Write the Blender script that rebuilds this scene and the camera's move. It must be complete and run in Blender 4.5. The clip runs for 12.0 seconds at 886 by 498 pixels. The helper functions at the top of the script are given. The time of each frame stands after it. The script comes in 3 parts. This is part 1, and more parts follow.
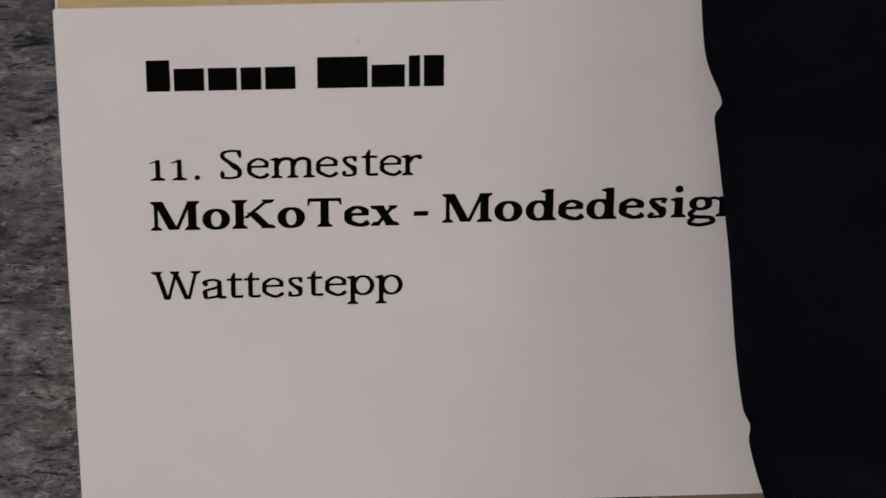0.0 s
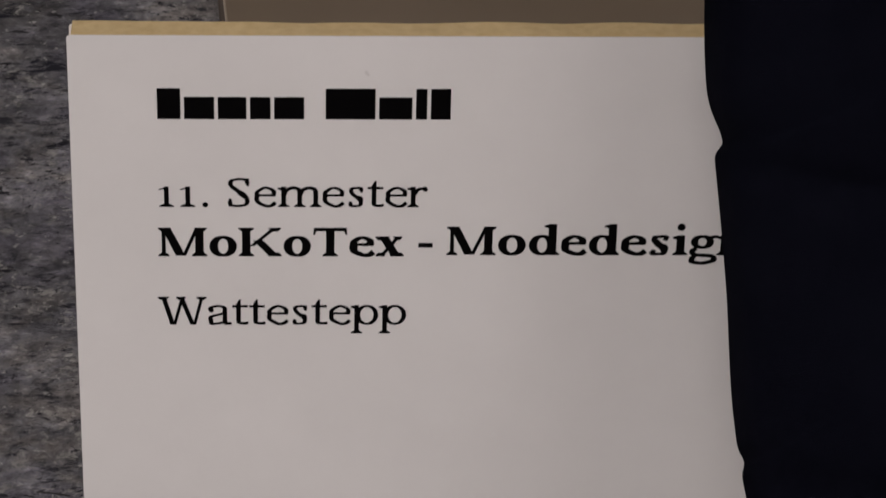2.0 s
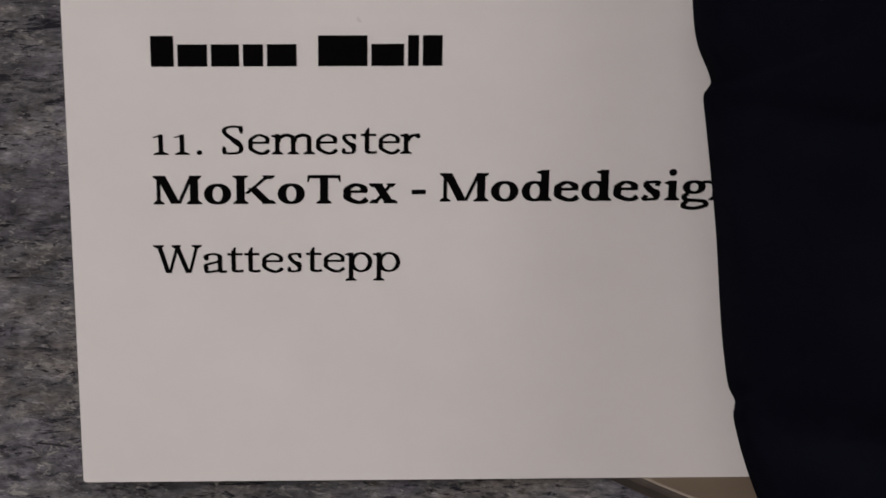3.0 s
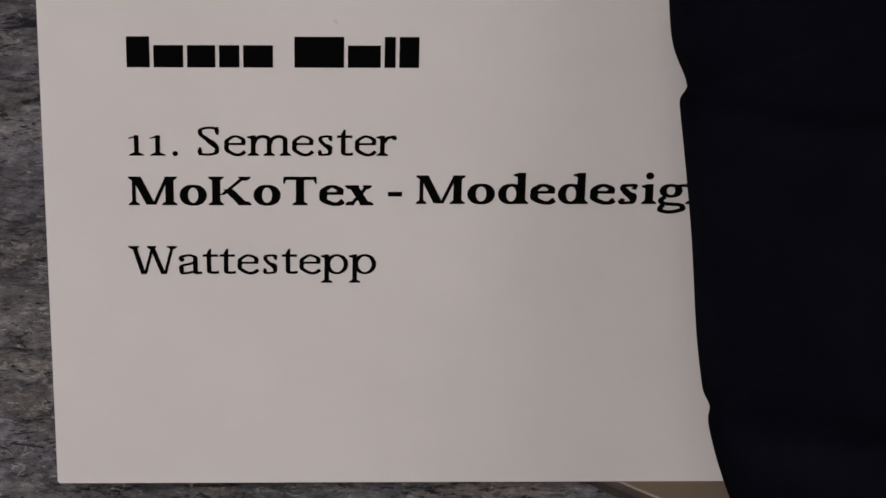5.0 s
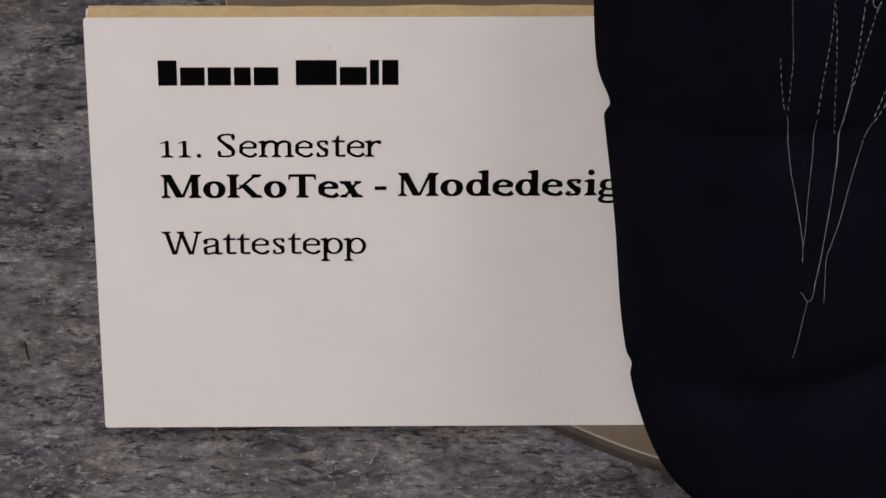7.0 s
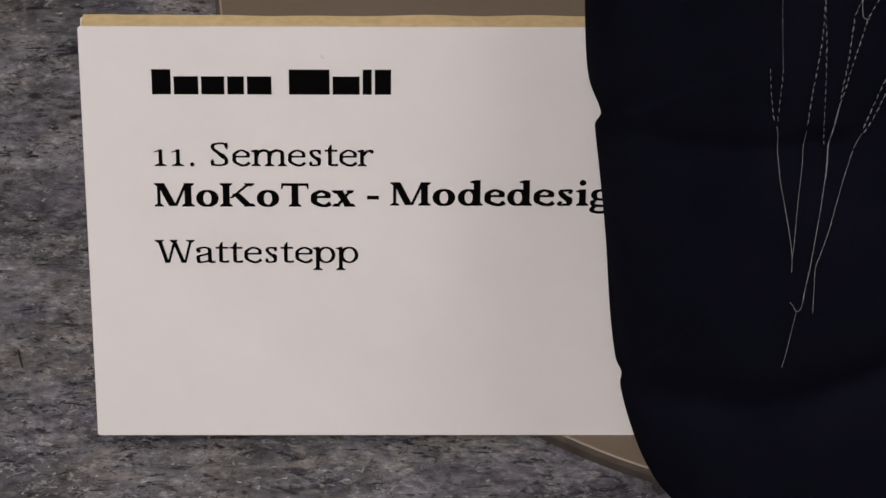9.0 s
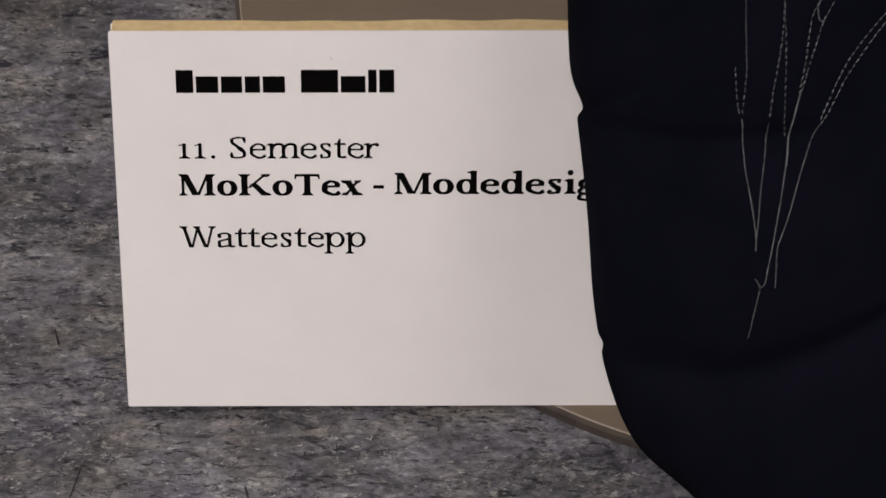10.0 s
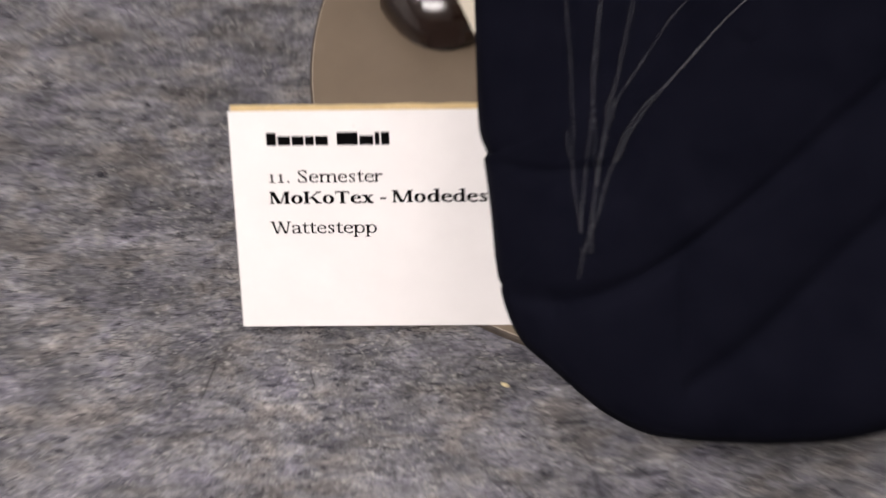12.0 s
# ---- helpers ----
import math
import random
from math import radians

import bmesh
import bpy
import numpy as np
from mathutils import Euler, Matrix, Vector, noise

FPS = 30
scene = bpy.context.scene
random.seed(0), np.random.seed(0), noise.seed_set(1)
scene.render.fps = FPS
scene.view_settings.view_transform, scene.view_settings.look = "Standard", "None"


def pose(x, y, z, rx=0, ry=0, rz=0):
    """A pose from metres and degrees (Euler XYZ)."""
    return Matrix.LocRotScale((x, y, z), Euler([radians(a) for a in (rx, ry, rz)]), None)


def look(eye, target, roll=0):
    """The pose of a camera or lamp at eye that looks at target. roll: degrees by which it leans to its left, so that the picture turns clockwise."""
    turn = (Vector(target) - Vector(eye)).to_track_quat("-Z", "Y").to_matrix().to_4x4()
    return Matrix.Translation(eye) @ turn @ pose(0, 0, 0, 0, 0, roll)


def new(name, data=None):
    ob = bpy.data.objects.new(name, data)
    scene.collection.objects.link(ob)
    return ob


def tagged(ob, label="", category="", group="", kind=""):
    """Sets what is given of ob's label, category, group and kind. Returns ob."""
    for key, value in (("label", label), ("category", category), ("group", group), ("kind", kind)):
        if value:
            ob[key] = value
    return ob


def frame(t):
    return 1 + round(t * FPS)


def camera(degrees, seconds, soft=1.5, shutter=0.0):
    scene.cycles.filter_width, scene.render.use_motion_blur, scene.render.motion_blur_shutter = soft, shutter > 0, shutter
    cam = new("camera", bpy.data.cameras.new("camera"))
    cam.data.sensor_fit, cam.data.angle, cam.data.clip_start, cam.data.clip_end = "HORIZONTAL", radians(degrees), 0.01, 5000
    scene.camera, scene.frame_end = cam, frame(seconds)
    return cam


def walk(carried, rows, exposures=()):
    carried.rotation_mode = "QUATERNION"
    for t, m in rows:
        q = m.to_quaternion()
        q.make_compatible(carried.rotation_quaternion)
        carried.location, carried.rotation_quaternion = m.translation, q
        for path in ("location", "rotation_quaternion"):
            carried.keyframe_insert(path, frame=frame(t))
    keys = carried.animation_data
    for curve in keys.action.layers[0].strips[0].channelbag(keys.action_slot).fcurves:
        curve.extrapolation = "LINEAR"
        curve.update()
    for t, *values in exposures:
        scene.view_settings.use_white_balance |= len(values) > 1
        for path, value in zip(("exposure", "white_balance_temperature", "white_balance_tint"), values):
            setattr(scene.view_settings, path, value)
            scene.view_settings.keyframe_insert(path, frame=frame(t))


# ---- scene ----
cam = camera(15.8, 12.0, 1.5, 0.5)
PATH = [
    (0, (0.052, -0.372, 0.78), (0.159, 0.634, -0.946), 3.9),
    (0.5, (0.048, -0.377, 0.782), (0.149, 0.632, -0.942), 4.1),
    (1, (0.047, -0.386, 0.781), (0.154, 0.643, -0.93), 4.6),
    (1.5, (0.051, -0.38, 0.786), (0.158, 0.662, -0.917), 4.7),
    (2, (0.058, -0.378, 0.788), (0.147, 0.648, -0.927), 4.3),
    (2.5, (0.064, -0.38, 0.788), (0.135, 0.634, -0.934), 3.4),
    (3, (0.064, -0.393, 0.785), (0.142, 0.634, -0.929), 3.4),
    (3.2, (0.06, -0.4, 0.778), (0.152, 0.643, -0.927), 3.8),
    (5, (0.067, -0.391, 0.784), (0.153, 0.635, -0.931), 4.1),
    (5.5, (0.075, -0.394, 0.781), (0.144, 0.639, -0.93), 3.7),
    (6, (0.083, -0.393, 0.795), (0.132, 0.619, -0.929), 2.8),
    (6.5, (0.078, -0.436, 0.876), (0.14, 0.565, -0.855), 3.0),
    (7, (0.09, -0.473, 0.939), (0.129, 0.529, -0.791), 1.7),
    (9, (0.093, -0.478, 0.941), (0.131, 0.535, -0.783), 1.9),
    (9.5, (0.095, -0.491, 0.95), (0.127, 0.527, -0.771), 1.6),
    (10, (0.105, -0.533, 1.017), (0.118, 0.486, -0.704), 0.5),
    (10.5, (0.119, -0.577, 1.101), (0.11, 0.439, -0.622), -0.2),
    (11, (0.138, -0.629, 1.184), (0.106, 0.385, -0.54), -1.5),
    (11.5, (0.153, -0.681, 1.261), (0.102, 0.333, -0.462), -2.7),
    (11.7, (0.17, -0.707, 1.309), (0.096, 0.301, -0.416), -4.0),
    (11.8, (0.193, -0.787, 1.439), (0.098, 0.225, -0.284), -5.1),
    (11.9, (0.212, -0.849, 1.536), (0.103, 0.166, -0.184), -5.7),
    (12, (0.237, -0.963, 1.71), (0.121, 0.061, -0.004), -6.0),
]
EXPO = [(0, -1.26), (1.5, -1.30), (3, -1.24), (5.5, -1.29), (6.2, -1.16), (6.5, -1.08), (7, -0.92), (9.5, -0.81), (10.5, -0.68), (11.5, -0.36), (12, 0.02)]
walk(cam, [(t, look(eye, target, roll)) for t, eye, target, roll in PATH], EXPO)


# ---- light ----
world = bpy.data.worlds.new("world")
scene.world = world
world.use_nodes = True
world.node_tree.nodes["Background"].inputs["Color"].default_value = (0.9, 0.92, 1.0, 1)
world.node_tree.nodes["Background"].inputs["Strength"].default_value = 0.02


def ceiling_lamp(x, y, power, w, d):
    data = bpy.data.lights.new("ceiling_lamp", "AREA")
    data.shape, data.size, data.size_y, data.energy, data.color = "RECTANGLE", w, d, power, (1.0, 0.915, 0.905)
    ob = new("ceiling_lamp", data)
    ob.matrix_world = pose(x, y, 2.93)
    return ob


# place, power, and size along x and y; the last is fill added for the coat's right side
LAMPS = [(-0.5, -1.45, 54, 1.16, 0.56), (-1.7, -0.7, 74, 1.16, 0.56), (1.35, 0.75, 60, 1.16, 0.56), (1.55, -1.4, 22, 1.16, 0.56)]
for lx, ly, power, lw, ld in LAMPS:
    ceiling_lamp(lx, ly, power, lw, ld)


# ---- materials ----
class Mat:
    """A node material with a principled shader and a few short ways to add nodes."""

    def __init__(self, name, color=(0.5, 0.5, 0.5), rough=0.6, **more):
        self.m = bpy.data.materials.new(name)
        self.m.use_nodes = True
        self.t = self.m.node_tree
        self.p = self.t.nodes["Principled BSDF"]
        self.set("Base Color", (*color, 1))
        self.set("Roughness", rough)
        for k, v in more.items():
            self.set(k.replace("_", " "), v)

    def set(self, key, value):
        if hasattr(value, "is_linked"):
            self.t.links.new(value, self.p.inputs[key])
        else:
            self.p.inputs[key].default_value = value

    def coords(self, scale=(1, 1, 1), rot=0.0, shift=(0, 0, 0)):
        tc = self.t.nodes.new("ShaderNodeTexCoord")
        mp = self.t.nodes.new("ShaderNodeMapping")
        mp.inputs["Scale"].default_value = scale
        mp.inputs["Rotation"].default_value = (0, 0, rot)
        mp.inputs["Location"].default_value = shift
        self.t.links.new(tc.outputs["Object"], mp.inputs["Vector"])
        return mp.outputs["Vector"]

    def noise(self, vec, scale, detail=5.0, rough=0.6, distort=0.0):
        n = self.t.nodes.new("ShaderNodeTexNoise")
        n.inputs["Scale"].default_value, n.inputs["Detail"].default_value = scale, detail
        n.inputs["Roughness"].default_value, n.inputs["Distortion"].default_value = rough, distort
        self.t.links.new(vec, n.inputs["Vector"])
        return n.outputs["Fac"]

    def ramp(self, fac, stops):
        r = self.t.nodes.new("ShaderNodeValToRGB")
        while len(r.color_ramp.elements) < len(stops):
            r.color_ramp.elements.new(0.5)
        for e, (pos, col) in zip(r.color_ramp.elements, stops):
            e.position, e.color = pos, (*col, 1) if len(col) == 3 else (col[0],) * 3 + (1,)
        self.t.links.new(fac, r.inputs["Fac"])
        return r.outputs["Color"]

    def mix(self, fac, a, b, how="MIX"):
        n = self.t.nodes.new("ShaderNodeMix")
        n.data_type, n.blend_type = "RGBA", how
        for key, value in ((0, fac), (6, a), (7, b)):
            if hasattr(value, "is_linked"):
                self.t.links.new(value, n.inputs[key])
            else:
                n.inputs[key].default_value = value if key == 0 else (*value, 1)
        return n.outputs[2]

    def bump(self, height, strength=0.2, distance=0.001):
        b = self.t.nodes.new("ShaderNodeBump")
        b.inputs["Strength"].default_value, b.inputs["Distance"].default_value = strength, distance
        self.t.links.new(height, b.inputs["Height"])
        self.t.links.new(b.outputs["Normal"], self.p.inputs["Normal"])


def linoleum():
    """Marbled grey linoleum: smeared streaks along x with dark and pale flecks."""
    k = Mat("marbled_linoleum", rough=0.5)
    long = k.coords((0.40, 1, 1), 0.10)
    longer = k.coords((0.24, 1, 1), 0.16, (3, 1, 0))
    tilt = k.coords((0.55, 1, 1), -0.25, (7, 5, 0))
    fine = k.coords((0.5, 1, 1), 0.05, (2, 8, 0))
    base = k.ramp(k.noise(long, 105, 10, 0.74, 0.35), [(0.30, (0.030, 0.030, 0.034)), (0.43, (0.088, 0.088, 0.093)), (0.53, (0.132, 0.131, 0.135)), (0.64, (0.19, 0.188, 0.189)), (0.76, (0.30, 0.297, 0.29))])
    tint = k.ramp(k.noise(tilt, 40, 6, 0.7, 0.4), [(0.38, (0.96, 0.93, 1.06)), (0.5, (0.99, 0.99, 1.01)), (0.60, (1.08, 1.01, 0.94))])
    c = k.mix(1.0, base, tint, "MULTIPLY")
    wide = k.ramp(k.noise(k.coords((0.5, 1, 1), 0.1, (1, 9, 0)), 26, 5, 0.6, 0.5), [(0.37, (0.64,)), (0.52, (1.0,)), (0.63, (1.38,))])
    c = k.mix(1.0, c, wide, "MULTIPLY")
    grain = k.ramp(k.noise(fine, 640, 5, 0.75, 0.2), [(0.32, (0.45,)), (0.5, (1.0,)), (0.70, (1.6,))])
    c = k.mix(0.75, c, grain, "MULTIPLY")
    fleck = k.ramp(k.noise(k.coords((0.6, 1, 1), 0.0, (4, 4, 0)), 330, 4, 0.62, 0.3), [(0.38, (0.36,)), (0.46, (0.9,)), (0.57, (1.0,)), (0.645, (1.7,))])
    c = k.mix(0.65, c, fleck, "MULTIPLY")
    # pale flakes in loose clusters
    crowd = k.ramp(k.noise(k.coords((0.6, 1, 1), 0.15, (6, 2, 0)), 60, 3, 0.5, 0.6), [(0.46, (0.12,)), (0.58, (1.0,))])
    flake = k.ramp(k.noise(tilt, 360, 7, 0.72, 0.9), [(0.55, (0,)), (0.60, (0.55,))])
    c = k.mix(k.mix(1.0, crowd, flake, "MULTIPLY"), c, (0.35, 0.345, 0.315))
    chips = k.ramp(k.noise(fine, 520, 5, 0.7, 0.5), [(0.62, (0,)), (0.645, (0.75,))])
    c = k.mix(chips, c, (0.37, 0.37, 0.35))
    # dark shreds: fine ragged ones, and short level dashes where they gather
    dark = k.ramp(k.noise(longer, 250, 12, 0.82, 0.5), [(0.418, (0.95,)), (0.440, (0,))])
    c = k.mix(dark, c, (0.013, 0.013, 0.019))
    gather = k.ramp(k.noise(k.coords((0.5, 1, 1), 0.1, (9, 3, 0)), 55, 3, 0.5, 0.4), [(0.42, (0.1,)), (0.55, (1.0,))])
    dash = k.ramp(k.noise(k.coords((0.27, 1, 1), 0.06, (11, 3, 0)), 520, 5, 0.62, 0.5), [(0.375, (0.95,)), (0.405, (0,))])
    c = k.mix(k.mix(1.0, gather, dash, "MULTIPLY"), c, (0.011, 0.010, 0.013))
    specks = k.ramp(k.noise(fine, 330, 8, 0.78, 0.3), [(0.395, (0.92,)), (0.415, (0,))])
    c = k.mix(specks, c, (0.014, 0.014, 0.019))
    c = k.mix(1.0, c, (1.05, 1.045, 1.06), "MULTIPLY")
    k.set("Base Color", c)
    k.set("Roughness", k.ramp(k.noise(long, 60, 3), [(0.3, (0.20,)), (0.7, (0.34,))]))
    k.bump(k.noise(fine, 700, 4), 0.25, 0.0004)
    return k.m


def cloth(name, dark, light, rough, weave=2600.0, sheen=0.15, spec=0.25):
    k = Mat(name, rough=rough)
    v = k.coords()
    k.set("Base Color", k.ramp(k.noise(v, 35, 4), [(0.3, dark), (0.7, light)]))
    k.set("Sheen Weight", sheen)
    k.set("Sheen Roughness", 0.5)
    k.set("Specular IOR Level", spec)
    k.bump(k.mix(0.35, k.noise(v, weave, 2), k.noise(v, 160, 4)), 0.35, 0.0005)
    return k.m


def plain(name, dark, light, rough, scale=40.0, bump=0.08, **more):
    k = Mat(name, rough=rough, **more)
    v = k.coords()
    k.set("Base Color", k.ramp(k.noise(v, scale, 5), [(0.3, dark), (0.7, light)]))
    k.bump(k.noise(v, scale * 18, 3), bump, 0.0004)
    return k.m


def card_paper():
    """Matt white card with faint fibre mottling and a few tiny specks of dirt."""
    k = Mat("white_matt_card", rough=0.62)
    v = k.coords()
    c = k.ramp(k.noise(v, 22, 5), [(0.3, (0.775, 0.755, 0.74)), (0.7, (0.82, 0.80, 0.785))])
    dirt = k.ramp(k.noise(v, 170, 2, 0.5), [(0.205, (0.35,)), (0.235, (0,))])
    c = k.mix(dirt, c, (0.42, 0.39, 0.36))
    k.set("Base Color", c)
    k.bump(k.noise(v, 420, 4), 0.06, 0.0004)
    return k.m


LINO = linoleum()
PAPER = card_paper()
FOAM = plain("yellowed_foam_core", (0.66, 0.49, 0.24), (0.78, 0.61, 0.33), 0.85, 300, 0.4)
INK = Mat("black_print", (0.0022, 0.0019, 0.0022), 0.75, Specular_IOR_Level=0.03).m
NAVY = cloth("navy_cotton", (0.0022, 0.0024, 0.0054), (0.0038, 0.0040, 0.0080), 0.9, 2600.0, 0.0, 0.03)
CREAM = cloth("cream_cotton", (0.60, 0.55, 0.44), (0.70, 0.64, 0.53), 0.85)
THREAD = plain("pale_thread", (0.05, 0.053, 0.058), (0.27, 0.28, 0.285), 0.7, 330, 0.2)
# cream paint, its colour darkened for the shade under the coat
PLATE = plain("shaded_cream_board", (0.145, 0.113, 0.080), (0.180, 0.141, 0.102), 0.28, 14, 0.05)
# paler than the plate: the light a bevel catches, as colour
BEVEL = plain("pale_lit_bevel", (0.24, 0.20, 0.155), (0.33, 0.28, 0.22), 0.45, 60, 0.1)
RIM = plain("raw_brown_edge", (0.045, 0.035, 0.028), (0.075, 0.058, 0.045), 0.8, 120, 0.2)
SHOE = plain("dark_brown_patent_leather", (0.011, 0.0055, 0.0042), (0.018, 0.0095, 0.007), 0.13, 30, 0.05)
SOLE = plain("black_rubber", (0.006, 0.0045, 0.004), (0.010, 0.008, 0.007), 0.6, 90)
SKIN = plain("cream_mannequin_plastic", (0.58, 0.52, 0.44), (0.62, 0.56, 0.48), 0.45)
FIBRE = Mat("dark_fibre", (0.018, 0.017, 0.018), 0.7).m
CRUMB = plain("straw_coloured_crumb", (0.50, 0.42, 0.24), (0.62, 0.53, 0.33), 0.8, 700)
WALL = plain("white_wall_paint", (0.72, 0.71, 0.69), (0.78, 0.77, 0.75), 0.85, 6, 0.15)
CEIL = plain("white_ceiling_paint", (0.76, 0.76, 0.75), (0.80, 0.80, 0.79), 0.9, 6, 0.1)
GLOW = Mat("lamp_diffuser", (0.85, 0.85, 0.85), 0.5, Emission_Color=(1.0, 0.95, 0.93, 1), Emission_Strength=2.0).m
PANEL = Mat("lamp_frame_enamel", (0.8, 0.8, 0.8), 0.4).m


# ---- building helpers ----
def part(name, bm, material, parent=None, label=""):
    """Links a bmesh as one mesh object, under parent where one is given."""
    mesh = bpy.data.meshes.new(name)
    bmesh.ops.recalc_face_normals(bm, faces=bm.faces)
    bm.to_mesh(mesh)
    bm.free()
    mesh.materials.append(material)
    ob = new(name, mesh)
    if parent:
        ob.parent = parent
    if label:
        tagged(ob, label)
    return ob


def smooth(ob, flag=True):
    for f in ob.data.polygons:
        f.use_smooth = flag
    return ob


def empty(name, m=Matrix()):
    ob = new(name)
    ob.matrix_world = m
    return ob


def block(bm, x0, x1, y0, y1, z0, z1, bevel=0.0, seg=2):
    got = bmesh.ops.create_cube(bm, size=1)["verts"]
    for v in got:
        v.co = Vector((x0 + (v.co.x + 0.5) * (x1 - x0), y0 + (v.co.y + 0.5) * (y1 - y0), z0 + (v.co.z + 0.5) * (z1 - z0)))
    if bevel:
        edges = {e for v in got for e in v.link_edges}
        bmesh.ops.bevel(bm, geom=list(edges), offset=bevel, segments=seg, affect="EDGES", profile=0.5)


def tube(bm, pts, radius, sides=6):
    """A closed tube along points, thinner at both ends."""
    rings = []
    for i, p in enumerate(pts):
        a, b = pts[max(i - 1, 0)], pts[min(i + 1, len(pts) - 1)]
        way = (b - a).normalized()
        side = way.cross(Vector((0.31, 0.17, 0.93))).normalized()
        up = way.cross(side)
        r = radius * (0.45 if i in (0, len(pts) - 1) else 1)
        rings.append([bm.verts.new(p + r * (math.cos(k * math.tau / sides) * side + math.sin(k * math.tau / sides) * up)) for k in range(sides)])
    for a, b in zip(rings, rings[1:]):
        for k in range(sides):
            bm.faces.new((a[k], a[(k + 1) % sides], b[(k + 1) % sides], b[k]))
    bm.faces.new(rings[0])
    bm.faces.new(rings[-1])


def catmull(points, steps, closed=False):
    """A smooth curve through control points."""
    P = [Vector(p) for p in points]
    out, n = [], len(P)
    for i in range(n if closed else n - 1):
        if closed:
            a, b, c, d = (P[(i + k - 1) % n] for k in range(4))
        else:
            a, b, c, d = P[max(i - 1, 0)], P[i], P[i + 1], P[min(i + 2, n - 1)]
        for s in range(steps):
            u = s / steps
            out.append(0.5 * (2 * b + (c - a) * u + (2 * a - 5 * b + 4 * c - d) * u * u + (3 * b - a - 3 * c + d) * u ** 3))
    if not closed:
        out.append(P[-1])
    return out


# ---- room ----
def room():
    x0, x1, y0, y1, h, t = -3.2, 3.4, -3.4, 3.0, 2.95, 0.2
    for name, box, mat, label in (
        ("floor", (x0 - t, x1 + t, y0 - t, y1 + t, -0.06, 0.0), LINO, "grey marbled linoleum floor with dark and pale streaks"),
        ("wall_north", (x0 - t, x1 + t, y1, y1 + t, 0.002, h), WALL, "plain white painted wall"),
        ("wall_south", (x0 - t, x1 + t, y0 - t, y0, 0.002, h), WALL, "plain white painted wall"),
        ("wall_west", (x0 - t, x0, y0, y1, 0.002, h), WALL, "plain white painted wall"),
        ("wall_east", (x1, x1 + t, y0, y1, 0.002, h), WALL, "plain white painted wall"),
        ("ceiling", (x0 - t, x1 + t, y0 - t, y1 + t, h + 0.002, h + 0.15), CEIL, "plain white painted ceiling"),
    ):
        bm = bmesh.new()
        block(bm, *box)
        tagged(part(name, bm, mat), label, name.split("_")[0], "", "structure")


room()


# ---- stand plate ----
BASE_X, BASE_Y, BASE_R, BASE_TOP = 0.2546, 0.1954, 0.2222, 0.0070


def lathe(bm, profile, sides=128):
    rings = [[bm.verts.new((r * math.cos(k * math.tau / sides), r * math.sin(k * math.tau / sides), z)) for k in range(sides)] for r, z in profile]
    for a, b in zip(rings, rings[1:]):
        for k in range(sides):
            bm.faces.new((a[k], a[(k + 1) % sides], b[(k + 1) % sides], b[k]))
    bm.faces.new(rings[0])
    bm.faces.new(rings[-1])


def stand_plate():
    thing = tagged(empty("display_stand", pose(BASE_X, BASE_Y, 0)), "round low cream painted display stand plate lying on the floor", "display stand")
    bm = bmesh.new()
    R, T = BASE_R, BASE_TOP
    lathe(bm, [(R - 0.0012, 0.0), (R, 0.0008), (R, T - 0.0014), (R - 0.0006, T - 0.0006), (R - 0.0014, T - 0.0002), (R - 0.0022, T - 0.0012)], 192)
    smooth(part("edge_band", bm, RIM, thing, "dark brown bare edge"), False)
    bm = bmesh.new()
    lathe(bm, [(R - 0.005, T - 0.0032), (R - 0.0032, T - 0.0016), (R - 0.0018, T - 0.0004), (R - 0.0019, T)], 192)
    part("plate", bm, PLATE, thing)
    # thin ring whose pale colour stands in for the lit edge
    bm = bmesh.new()
    lathe(bm, [(R - 0.0030, T - 0.0026), (R - 0.0016, T - 0.0006), (R - 0.0014, T - 0.0001), (R - 0.0017, T + 0.0001), (R - 0.0021, T + 0.0001), (R - 0.0026, T - 0.0010)], 192)
    smooth(part("bevel_ring", bm, BEVEL, thing, "pale bevel with edge light put into its colour"))


stand_plate()


# ---- label board ----
CARD_W, CARD_H, CARD_T = 0.210, 0.148, 0.0095
CARD = Matrix.Translation((0, 0, 0.007)) @ Matrix.Rotation(radians(60), 4, "X")   # u right, v up the face, w out of it
EM = 0.0121
CAP, XH, ASC, DESC = 0.692, 0.486, 0.757, -0.218
# advance widths of the letters, in ems
WIDE = {"1": 0.43, ".": 0.27, "S": 0.56, "e": 0.484, "m": 0.88, "s": 0.432, "t": 0.346, "r": 0.41, "M": 0.88, "o": 0.54, "K": 0.76, "T": 0.62,
        "x": 0.505, "-": 0.374, "d": 0.56, "i": 0.293, "g": 0.51, "n": 0.59, "W": 0.977, "a": 0.504, "p": 0.571}


